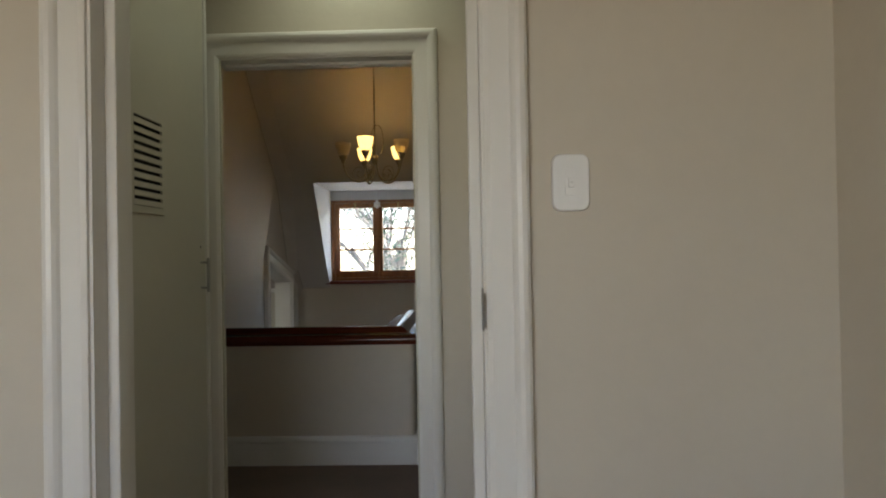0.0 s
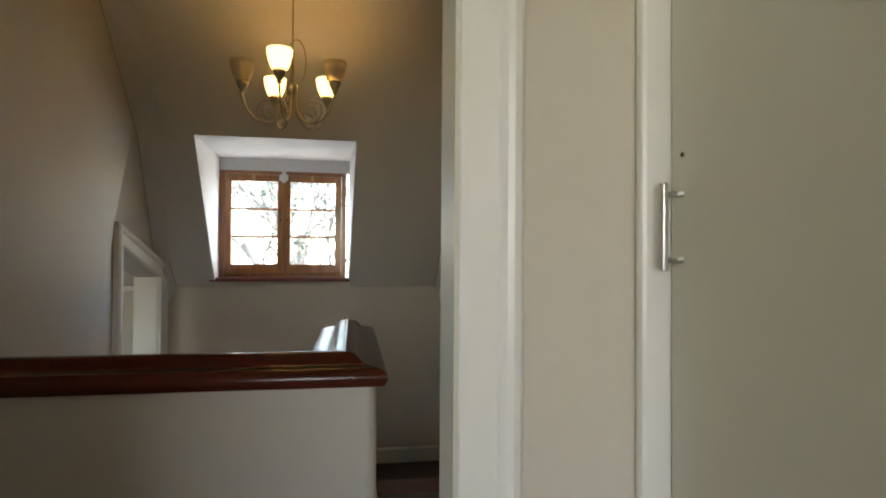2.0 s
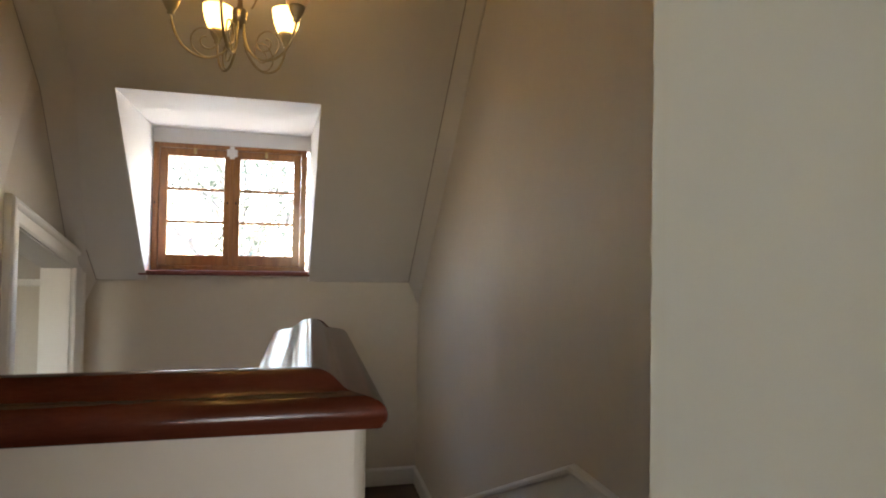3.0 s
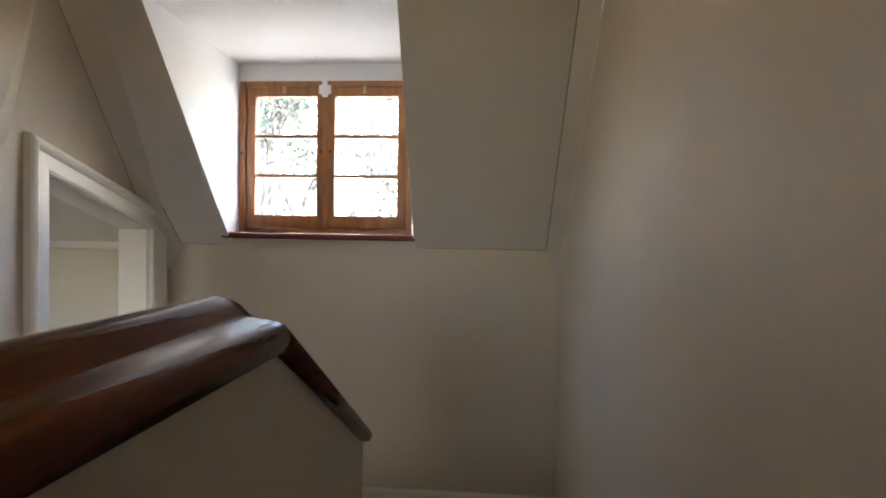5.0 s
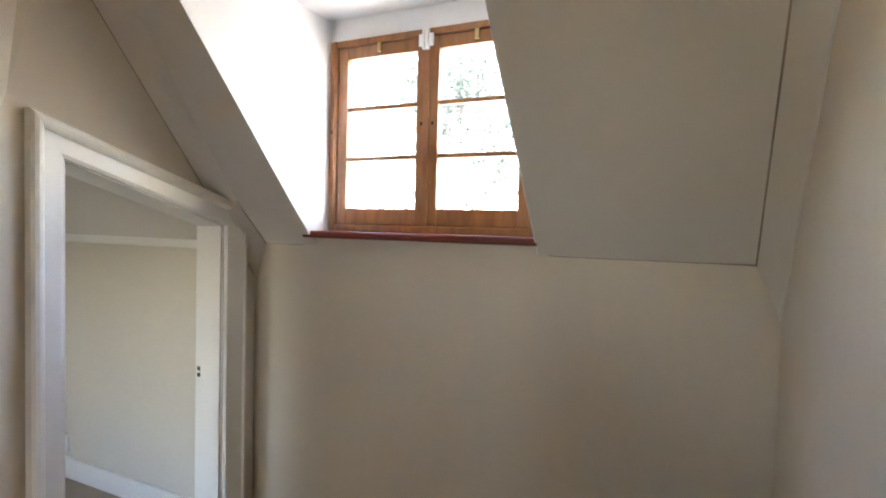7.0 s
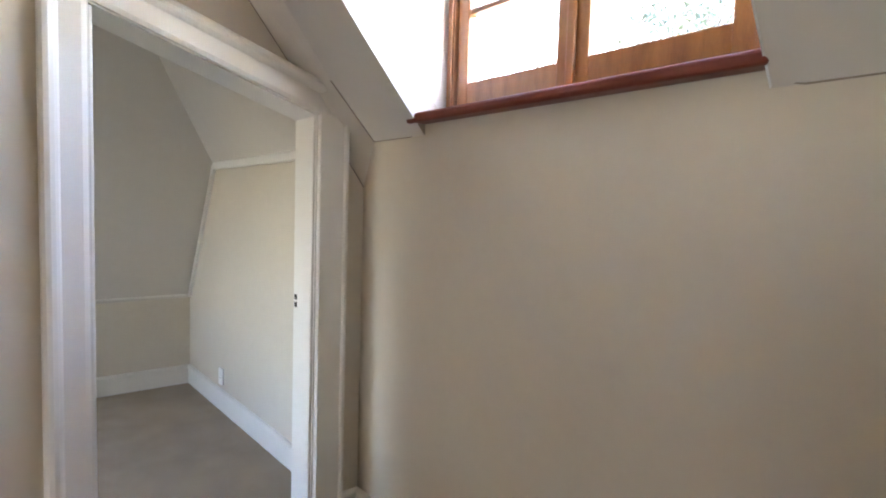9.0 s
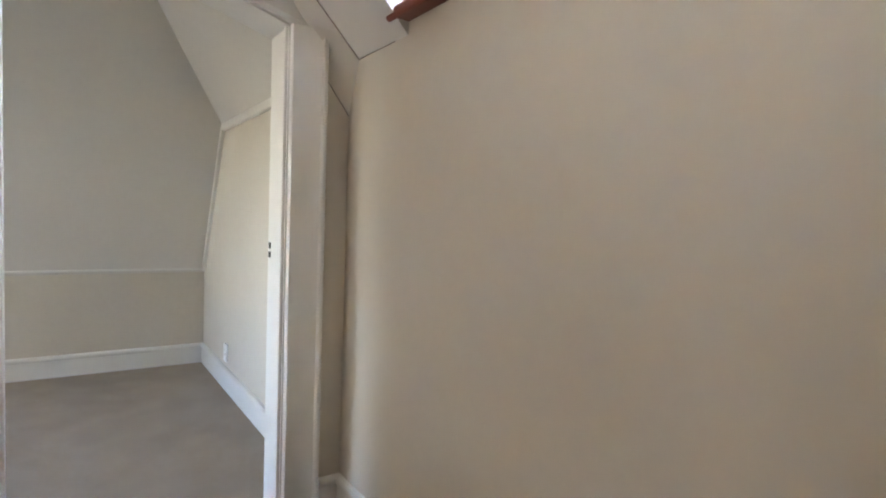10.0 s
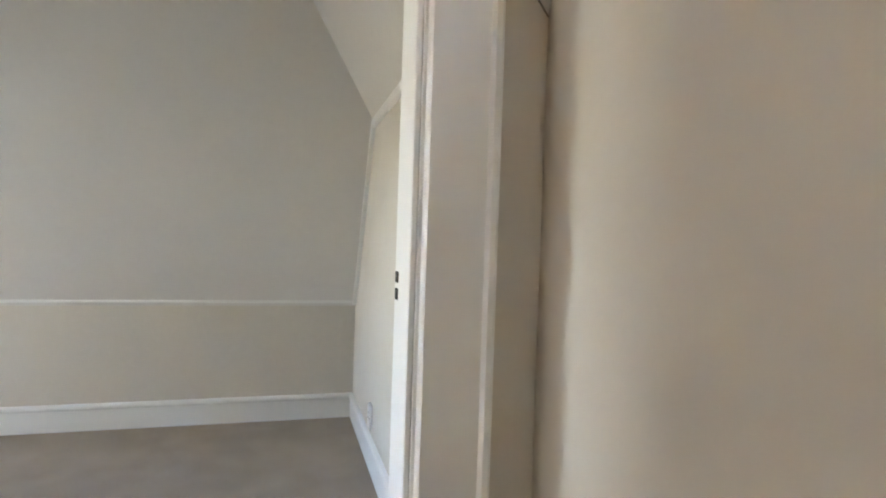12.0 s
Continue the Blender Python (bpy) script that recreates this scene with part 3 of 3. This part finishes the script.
def raked_doorway():
    t = thing("door_3", "white painted door frame with a raking head, without its leaf", "door frame", XL, (HY0 + HY1) / 2, LOW, kind="structure")
    oy = (HY0 + HY1) / 2
    dx = XLB - XL

    def W(a, z, d):
        return (d + 0.001, a, z)
    path = [(HY0 - oy - 0.006, 0.0), (HY0 - oy - 0.006, head(HY0) - LOW + 0.008), (HY1 - oy + 0.006, head(HY1) - LOW + 0.008), (HY1 - oy + 0.006, 0.0)]
    # moulded on the near leg and the head, a plain board beside the corner of the room
    bead = [(w * 1.28, d * 1.45) for w, d in CASING]
    part("architrave", casing([(-path[2][0] - 0.128, path[2][1] - 0.128 * (HZ0 - HZ1) / (HY1 - HY0))] + [(-a, z) for a, z in path[1::-1]], lambda a, z, d: (d + 0.001, -a, z), profile=bead), TRIM, t)
    part("plain_leg", prism(bmesh.new(), [(0.001, path[2][0]), (0.020, path[2][0]), (0.026, path[2][0] + 0.004), (0.036, path[2][0] + 0.104), (0.045, path[2][0] + 0.110), (0.045, path[2][0] + 0.120), (0.040, path[2][0] + 0.126), (0.001, path[2][0] + 0.127)], "z", 0.0, path[2][1] - 0.004), TRIM, t)
    part("architrave", casing([(-a, z) for a, z in path][::-1], lambda a, z, d: (dx - d - 0.001, -a, z)), TRIM, t)
    part("lining", box(dx - 0.004, 0.004, HY0 - 0.02 - oy, HY0 - oy, 0, head(HY0) - LOW), TRIM, t)
    r = part("lining", box(dx - 0.004, 0.004, HY1 - oy, HY1 + 0.02 - oy, 0, head(HY1) - LOW), TRIM, t)
    part("head_lining", prism(bmesh.new(), [(HY0 - 0.02 - oy, head(HY0 - 0.02) - LOW), (HY1 + 0.02 - oy, head(HY1 + 0.02) - LOW), (HY1 + 0.02 - oy, head(HY1 + 0.02) - LOW + 0.02), (HY0 - 0.02 - oy, head(HY0 - 0.02) - LOW + 0.02)], "x", dx - 0.004, 0.004), TRIM, t)
    for a in ((HY0, HY0 + 0.012), (HY1 - 0.012, HY1)):
        part("stop", box(-0.012, -0.002, a[0] - oy, a[1] - oy, 0, head(a[0]) - LOW - 0.004, bevel=0.003), TRIM, t)
    for z in (0.962, 0.996):
        part("latch_hole", box(-0.176, -0.156, HY1 - 0.0025 - oy, HY1 + 0.001 - oy, z, z + 0.022), DARK, r)
    return t


raked_doorway()
structure("door_sill_attic", box(XLB, XL, HY0 - 0.02, HY1 + 0.02, LOW - 0.19, LOW + 0.006), DARKW, "dark wooden threshold of the attic room", "threshold")


# ---- the dormer window ----
def build_window():
    wx0, wx1, z0, z1 = DLB + 0.010, DRB - 0.026, 0.893, 1.897
    y = YW
    t = thing("window_1", "varnished pine casement window with two three-pane sashes", "window", (wx0 + wx1) / 2, y, z0, kind="structure")
    ox, oz = (wx0 + wx1) / 2, z0

    def bx(name, x0, x1, y0, y1, za, zb, mat=PINE, parent=t, bev=0.005, label=""):
        return part(name, box(x0 - ox, x1 - ox, y0, y1, za - oz, zb - oz, bevel=bev), mat, parent, label)
    bx("frame_side", wx0, wx0 + 0.045, -0.01, 0.09, z0, z1)
    bx("frame_side", wx1 - 0.045, wx1, -0.01, 0.09, z0, z1)
    bx("frame_head", wx0 + 0.044, wx1 - 0.044, -0.008, 0.09, z1 - 0.035, z1)
    bx("frame_foot", wx0 + 0.044, wx1 - 0.044, -0.008, 0.09, z0, z0 + 0.035)
    bx("frame_stop", wx0 + 0.046, wx1 - 0.046, 0.054, 0.088, z0 + 0.030, z0 + 0.056)
    mid = ox
    a0, a1 = wx0 + 0.047, wx1 - 0.047
    zb, zt = z0 + 0.037, z1 - 0.037
    for k, (s0, s1) in enumerate(((a0, mid - 0.003), (mid + 0.003, a1))):
        sash = bx("sash", s0, s0 + 0.058, 0.004, 0.052, zb, zt)
        bx("stile", s1 - 0.058, s1, 0.004, 0.052, zb, zt, parent=sash)
        bx("top_rail", s0 + 0.057, s1 - 0.057, 0.006, 0.050, zt - 0.062, zt, parent=sash)
        bx("bottom_rail", s0 + 0.057, s1 - 0.057, 0.006, 0.050, zb, zb + 0.085, parent=sash)
        p0, p1 = zb + 0.085, zt - 0.062
        h = (p1 - p0) / 3
        for j in (1, 2):
            bx("glazing_bar", s0 + 0.056, s1 - 0.056, 0.012, 0.046, p0 + h * j - 0.011, p0 + h * j + 0.011, parent=sash, bev=0.004)
        for j in range(3):
            g = bx("pane", s0 + 0.05, s1 - 0.05, 0.027, 0.031, p0 + h * j + 0.002 - 0.008, p0 + h * (j + 1) + 0.006, GLASS, sash, 0)
            g.visible_shadow = False
        cx = (s0 + s1) / 2 - 0.01
        c = bx("catch", cx - 0.011, cx + 0.011, -0.010, 0.006, zt - 0.045, zt + 0.004, BRASS, sash, 0.004, "small brass fanlight catch")
        hx = s1 - 0.028 if k == 0 else s0 + 0.028
        bx("keyhole", hx - 0.006, hx + 0.006, 0.0025, 0.008, p0 + h * 1.58, p0 + h * 1.58 + 0.018, DARK, sash, 0)
    bx("cover_bead", mid - 0.016, mid + 0.016, -0.010, 0.006, zb, zt, bev=0.006)
    bx("frame_bead", wx0 + 0.028, wx0 + 0.040, -0.018, -0.008, z0, z1, bev=0.004)
    bx("pull", wx0 + 0.012, wx0 + 0.024, -0.017, -0.008, 1.41, 1.43, DARK, bev=0.002)
    return t


build_window()


def build_sensor():
    x, z = (DLB + DRB) / 2 - 0.010, 1.838
    t = thing("alarm_sensor", "white plastic alarm contact on the window head", "alarm sensor", x, YW - 0.012, z)
    part("magnet", box(-0.016, -0.002, -0.022, 0.0, -0.048, 0.052, bevel=0.003), PLASTIC, t)
    part("switch_body", box(0.001, 0.018, -0.024, 0.0, -0.048, 0.052, bevel=0.003), PLASTIC, t)
    part("bracket", box(-0.040, 0.040, -0.010, 0.001, -0.030, 0.030, bevel=0.003), PLASTIC, t)


build_sensor()
tagged(part("window_sill", box(-1.205, 0.056, YK - 0.054, YW + 0.10, 0.856, 0.8925, bevel=0.012, seg=3), SILLW), "dark red polished wooden sill with rounded nose", "window sill", kind="structure")


# ---- cupboards ----
def vent_panel(parent, y0, y1, z0, z1, s):
    """A louvred plate on a door: s is the way the door faces along x, the door's face at x = 0."""
    v = part("vent", add_box(add_box(add_box(box(0 if s > 0 else -0.008, 0.008 if s > 0 else 0, y0, y0 + 0.018, z0, z1), *sorted((0, s * 0.008)), y1 - 0.018, y1, z0, z1),
             *sorted((0, s * 0.008)), y0 + 0.018, y1 - 0.018, z0, z0 + 0.022), *sorted((0, s * 0.008)), y0 + 0.018, y1 - 0.018, z1 - 0.022, z1), CUPB, parent, "cream painted louvred vent")
    # flat dark sheet on the door's face, painting the shade behind the slats
    part("slat_shade", box(*sorted((-s * 0.001, s * 0.001)), y0 + 0.01, y1 - 0.01, z0 + 0.01, z1 - 0.01), DARK, v)
    n = 10
    pitch = (z1 - z0 - 0.044) / n
    for i in range(n):
        z = z0 + 0.022 + pitch * i
        b = hull(bmesh.new(), [(s * 0.001, y, z + pitch * 0.74) for y in (y0 + 0.014, y1 - 0.014)] + [(s * 0.001, y, z + pitch * 0.52) for y in (y0 + 0.014, y1 - 0.014)]
                 + [(s * 0.010, y, z + pitch * 0.62) for y in (y0 + 0.014, y1 - 0.014)] + [(s * 0.010, y, z + pitch * 0.10) for y in (y0 + 0.014, y1 - 0.014)] + [(s * 0.007, y, z + pitch * 0.05) for y in (y0 + 0.014, y1 - 0.014)])
        part("slat", b, CUPB, v)
    return v


def build_cupboard(label, face, s, vy, vz, hy, y0, y1, post=0.006):
    """s: the way its door faces along x."""
    t = thing("cupboard", label, "cupboard", face, (y0 + y1) / 2, 0)
    oy = (y0 + y1) / 2
    back = -s * 0.66

    def bx(name, xa, xb, ya, yb, za, zb, mat, parent, bev=0.0, label=""):
        return part(name, box(min(xa, xb), max(xa, xb), ya - oy, yb - oy, za, zb, bevel=bev), mat, parent, label)
    bx("body", -s * 0.024, back, y0, y1, 0.0, 2.49, CUPB, t)
    bx("frame_post", -s * 0.024, s * post, y1 - 0.026, y1, 0.0, 2.48, TRIM, t, 0.008, "cream painted rounded frame bead")
    bx("frame_post", -s * 0.024, s * 0.004, y0, y0 + 0.05, 0.0, 2.48, CUPB, t, 0.004)
    door = bx("door", -s * 0.022, 0.0, y0 + 0.054, y1 - 0.030, 0.03, 2.44, CUPB, t, 0.003, "flat cream painted cupboard door")
    vent_panel(door, vy[0] - oy, vy[1] - oy, vz[0], vz[1], s)
    hb = bmesh.new()
    add_box(hb, *sorted((s * 0.026, s * 0.036)), hy - 0.006 - oy, hy + 0.006 - oy, 1.070, 1.208, bevel=0.003)
    h = part("handle", hb, STEEL, door, "brushed steel bar handle")
    for z in (1.088, 1.190):
        pb = bmesh.new()
        tube(pb, [(0, hy - oy, z), (s * 0.030, hy - oy, z)], 0.005)
        part("post", pb, STEEL, h)
    hole = bmesh.new()
    tube(hole, [(-s * 0.001, hy - oy, 1.252), (s * 0.001, hy - oy, 1.252)], 0.004)
    part("screw_hole", hole, DARK, door)
    return t


build_cupboard("cream built-in cupboard with louvred vent, closed, beside the landing door", 0.575, -1, (1.650, 1.850), (1.352, 1.660), 2.160, Y1B + 0.003, Y2 - 0.004, 0.048)
build_cupboard("cream built-in cupboard with louvred vent, closed, facing another", -0.632, 1, (1.630, 1.835), (1.360, 1.700), 2.118, Y1B + 0.003, Y2 - 0.033)


# ---- light switch and socket ----
def rounded_plate(bm, w, h, d, r, axis_y, n=6):
    """An upright plate with round corners, from y = 0 out to y = axis_y * d."""
    out = []
    for cx, cz, a in ((w / 2 - r, h / 2 - r, 0), (-w / 2 + r, h / 2 - r, 90), (-w / 2 + r, -h / 2 + r, 180), (w / 2 - r, -h / 2 + r, 270)):
        for k in range(n + 1):
            g = radians(a + 90 * k / n)
            out.append((cx + r * math.cos(g), cz + r * math.sin(g)))
    rings = []
    for f, y in ((1.0, 0.0), (1.0, d * 0.55), (0.97, d * 0.88), (0.92, d)):
        rings.append([bm.verts.new((x * f, axis_y * y, z * (1 - (1 - f) * w / h))) for x, z in out])
    m = len(out)
    for q, p in zip(rings, rings[1:]):
        for i in range(m):
            bm.faces.new((q[i], q[(i + 1) % m], p[(i + 1) % m], p[i])).smooth = True
    bm.faces.new(rings[-1])
    bm.faces.new(rings[0])
    bmesh.ops.recalc_face_normals(bm, faces=bm.faces)
    return bm


def build_switch():
    t = thing("light_switch", "white plastic light switch with rounded plate on the wall", "light switch", 0.662, Y1 - 0.001, 1.365)
    part("plate", rounded_plate(bmesh.new(), 0.085, 0.130, 0.011, 0.019, -1), PLASTIC, t)
    part("surround", box(-0.013, 0.013, -0.0125, -0.010, -0.030, 0.030, bevel=0.001), PLASTIC, t)
    part("rocker", box(-0.0075, 0.0075, -0.016, -0.011, -0.012, 0.012, bevel=0.002), PLASTIC, t)
    part("mark", box(-0.003, 0.003, -0.0166, -0.0155, -0.001, 0.0005), STEEL, t)


build_switch()


def build_socket():
    t = thing("wall_socket", "white plastic socket outlet just above the skirting", "socket", -3.275, 6.679, -0.640)
    p = part("plate", rounded_plate(bmesh.new(), 0.075, 0.115, 0.012, 0.010, -1), PLASTIC, t)
    for dx, dz in ((0, 0.018), (-0.012, -0.008), (0.012, -0.008)):
        h = bmesh.new()
        tube(h, [(dx, -0.013, dz), (dx, -0.0115, dz)], 0.004)
        part("pin_hole", h, DARK, p)


build_socket()


# ---- chandelier ----
def build_chandelier():
    cx, cy, cz = -0.268, 4.54, 2.018
    t = thing("chandelier", "champagne metal five-arm chandelier with frosted shades, three lit", "chandelier", cx, cy, cz)
    lathe_body = lathe(bmesh.new(), [(0.004, -0.055), (0.012, -0.05), (0.018, -0.035), (0.028, -0.030), (0.030, 0.020), (0.026, 0.028), (0.012, 0.034), (0.009, 0.10), (0.013, 0.11), (0.008, 0.125), (0.005, 0.20), (0.004, 0.26)], (0, 0, 0))
    part("hub", lathe_body, ANTIQ, t)
    rod = tube(bmesh.new(), [(0, 0, 0.25), (0, 0, TOP - cz - 0.02)], 0.0045, 6)
    part("rod", rod, ANTIQ, t)
    part("canopy", lathe(bmesh.new(), [(0.006, TOP - cz - 0.05), (0.018, TOP - cz - 0.045), (0.045, TOP - cz - 0.02), (0.05, TOP - cz)], (0, 0, 0)), ANTIQ, t)
    # scroll over the hub
    loop = []
    for k in range(22):
        a = radians(-60 + 250 * k / 21)
        loop.append((0.022 + 0.052 * math.cos(a), 0.0, 0.150 + 0.130 * math.sin(a)))
    part("top_scroll", tube(bmesh.new(), loop, 0.004, 6), ANTIQ, t)
    R = 0.262
    for i, ang in enumerate((-98, -26, 46, 118, 190)):
        a = radians(ang)
        c, s = math.cos(a), math.sin(a)

        def P(r, z, w=0.0):
            return (r * c - w * s, r * s + w * c, z)
        ctrl = [(0.020, -0.02), (0.024, -0.08), (0.045, -0.145), (0.095, -0.190), (0.155, -0.195), (0.210, -0.165), (0.245, -0.110), (R, -0.045), (R, -0.02)]
        pts = []
        for k in range(len(ctrl) - 1):
            p0, p1, p2, p3 = [Vector(ctrl[max(0, min(len(ctrl) - 1, k + j))]) for j in (-1, 0, 1, 2)]
            for f in (0, 0.25, 0.5, 0.75):
                q = 0.5 * ((2 * p1) + (p2 - p0) * f + (2 * p0 - 5 * p1 + 4 * p2 - p3) * f * f + (3 * p1 - p0 - 3 * p2 + p3) * f ** 3)
                pts.append(P(q[0], q[1]))
        pts.append(P(*ctrl[-1]))
        arm = part("arm", tube(bmesh.new(), pts, 0.0058, 8), ANTIQ, t)
        curl = []
        for k in range(40):
            g = radians(-115 + 560 * k / 39)
            rr = 0.072 * (1 - 0.78 * k / 39)
            curl.append(P(0.125 + rr * math.cos(g), -0.125 + rr * math.sin(g)))
        part("curl", tube(bmesh.new(), curl, 0.0036, 6), ANTIQ, arm)
        cup = lathe(bmesh.new(), [(0.010, -0.045), (0.015, -0.040), (0.013, -0.030), (0.020, -0.020), (0.031, 0.004), (0.034, 0.020)], P(R, 0), 18)
        part("cup", cup, ANTIQ, arm)
        lit = i in (0, 2, 3)
        outline = [(0.028, 0.012), (0.042, 0.030), (0.054, 0.062), (0.062, 0.095), (0.065, 0.126), (0.0625, 0.126), (0.059, 0.095), (0.051, 0.062), (0.039, 0.031), (0.025, 0.016)]
        part("shade", lathe(bmesh.new(), outline, P(R, 0), 24, thick=True), SHADE_ON if lit else SHADE_OFF, arm, "glowing frosted glass shade" if lit else "unlit frosted amber glass shade")
        if lit:
            part("bulb", lathe(bmesh.new(), [(0.008, 0.02), (0.016, 0.035), (0.024, 0.065), (0.018, 0.088), (0.004, 0.096)], P(R, 0), 14), BULB, arm, "lit warm bulb")
    return t


build_chandelier()


# ---- outside the window ----
structure("ground", box(-60, 60, 7.2, 140, -4.3, -4.2), GROUND, "garden ground outside, lightened to bounce light in", "ground")
structure("roof_bounce", prism(bmesh.new(), [(YK + 0.14, 0.55), (8.0, -0.65), (8.0, -0.80), (YK + 0.14, 0.40)], "x", -6, 5), TILE, "unseen tiled roof below the dormer, lightened to bounce light in", "roof")


def build_tree(x, y, h, seed, leaves, spread):
    rng = random.Random(seed)
    t = thing("tree", "garden tree with thin bare branches and sparse foliage", "tree", x, y, -4.2, group="garden trees")
    wood = bmesh.new()
    tips = []

    def grow(p, d, length, r, depth):
        pts = [p]
        q = p.copy()
        dd = d.copy()
        for _ in range(4):
            dd = (dd + Vector((rng.uniform(-.18, .18), rng.uniform(-.18, .18), rng.uniform(-.06, .14)))).normalized()
            q = q + dd * length / 4
            pts.append(q.copy())
        tube(wood, pts, r, 6 if depth < 2 else 4, taper=r * 0.62)
        if depth >= 2:
            tips.extend(pts[1:])
        if depth < 4:
            for k in range(3 if depth else 5):
                f = rng.uniform(0.45, 1.0)
                start = pts[min(4, int(f * 4))]
                nd = (dd * 0.7 + Vector((rng.uniform(-1, 1), rng.uniform(-1, 1), rng.uniform(-.15, .8))) * spread).normalized()
                grow(start, nd, length * rng.uniform(0.55, 0.72), r * 0.5, depth + 1)
    grow(Vector((0, 0, 0)), Vector((0, 0, 1)), h * 0.42, h * 0.016, 0)
    part("trunk", wood, BARK, t)
    crown = bmesh.new()
    for _ in range(leaves):
        p = tips[rng.randrange(len(tips))] + Vector((rng.gauss(0, .16), rng.gauss(0, .16), rng.gauss(0, .14)))
        a = Vector((rng.uniform(-1, 1), rng.uniform(-1, 1), rng.uniform(-1, 1))).normalized()
        b2 = a.cross(Vector((rng.uniform(-1, 1), rng.uniform(-1, 1), rng.uniform(-1, 1)))).normalized()
        L, w = rng.uniform(0.05, 0.10), rng.uniform(0.018, 0.032)
        v = [crown.verts.new(p + a * L), crown.verts.new(p + b2 * w), crown.verts.new(p - a * L), crown.verts.new(p - b2 * w)]
        crown.faces.new(v)
    part("crown", crown, LEAF, t, "sparse grey-green leaves")
    return t


build_tree(-3.4, 13.5, 15.0, 3, 7000, 0.8)
build_tree(-1.5, 14.6, 13.5, 5, 2500, 0.85)
build_tree(0.9, 15.0, 15.5, 8, 6000, 0.8)
build_tree(-7.5, 18.0, 16.0, 12, 6000, 0.75)
build_tree(3.6, 20.0, 16.0, 21, 6000, 0.75)
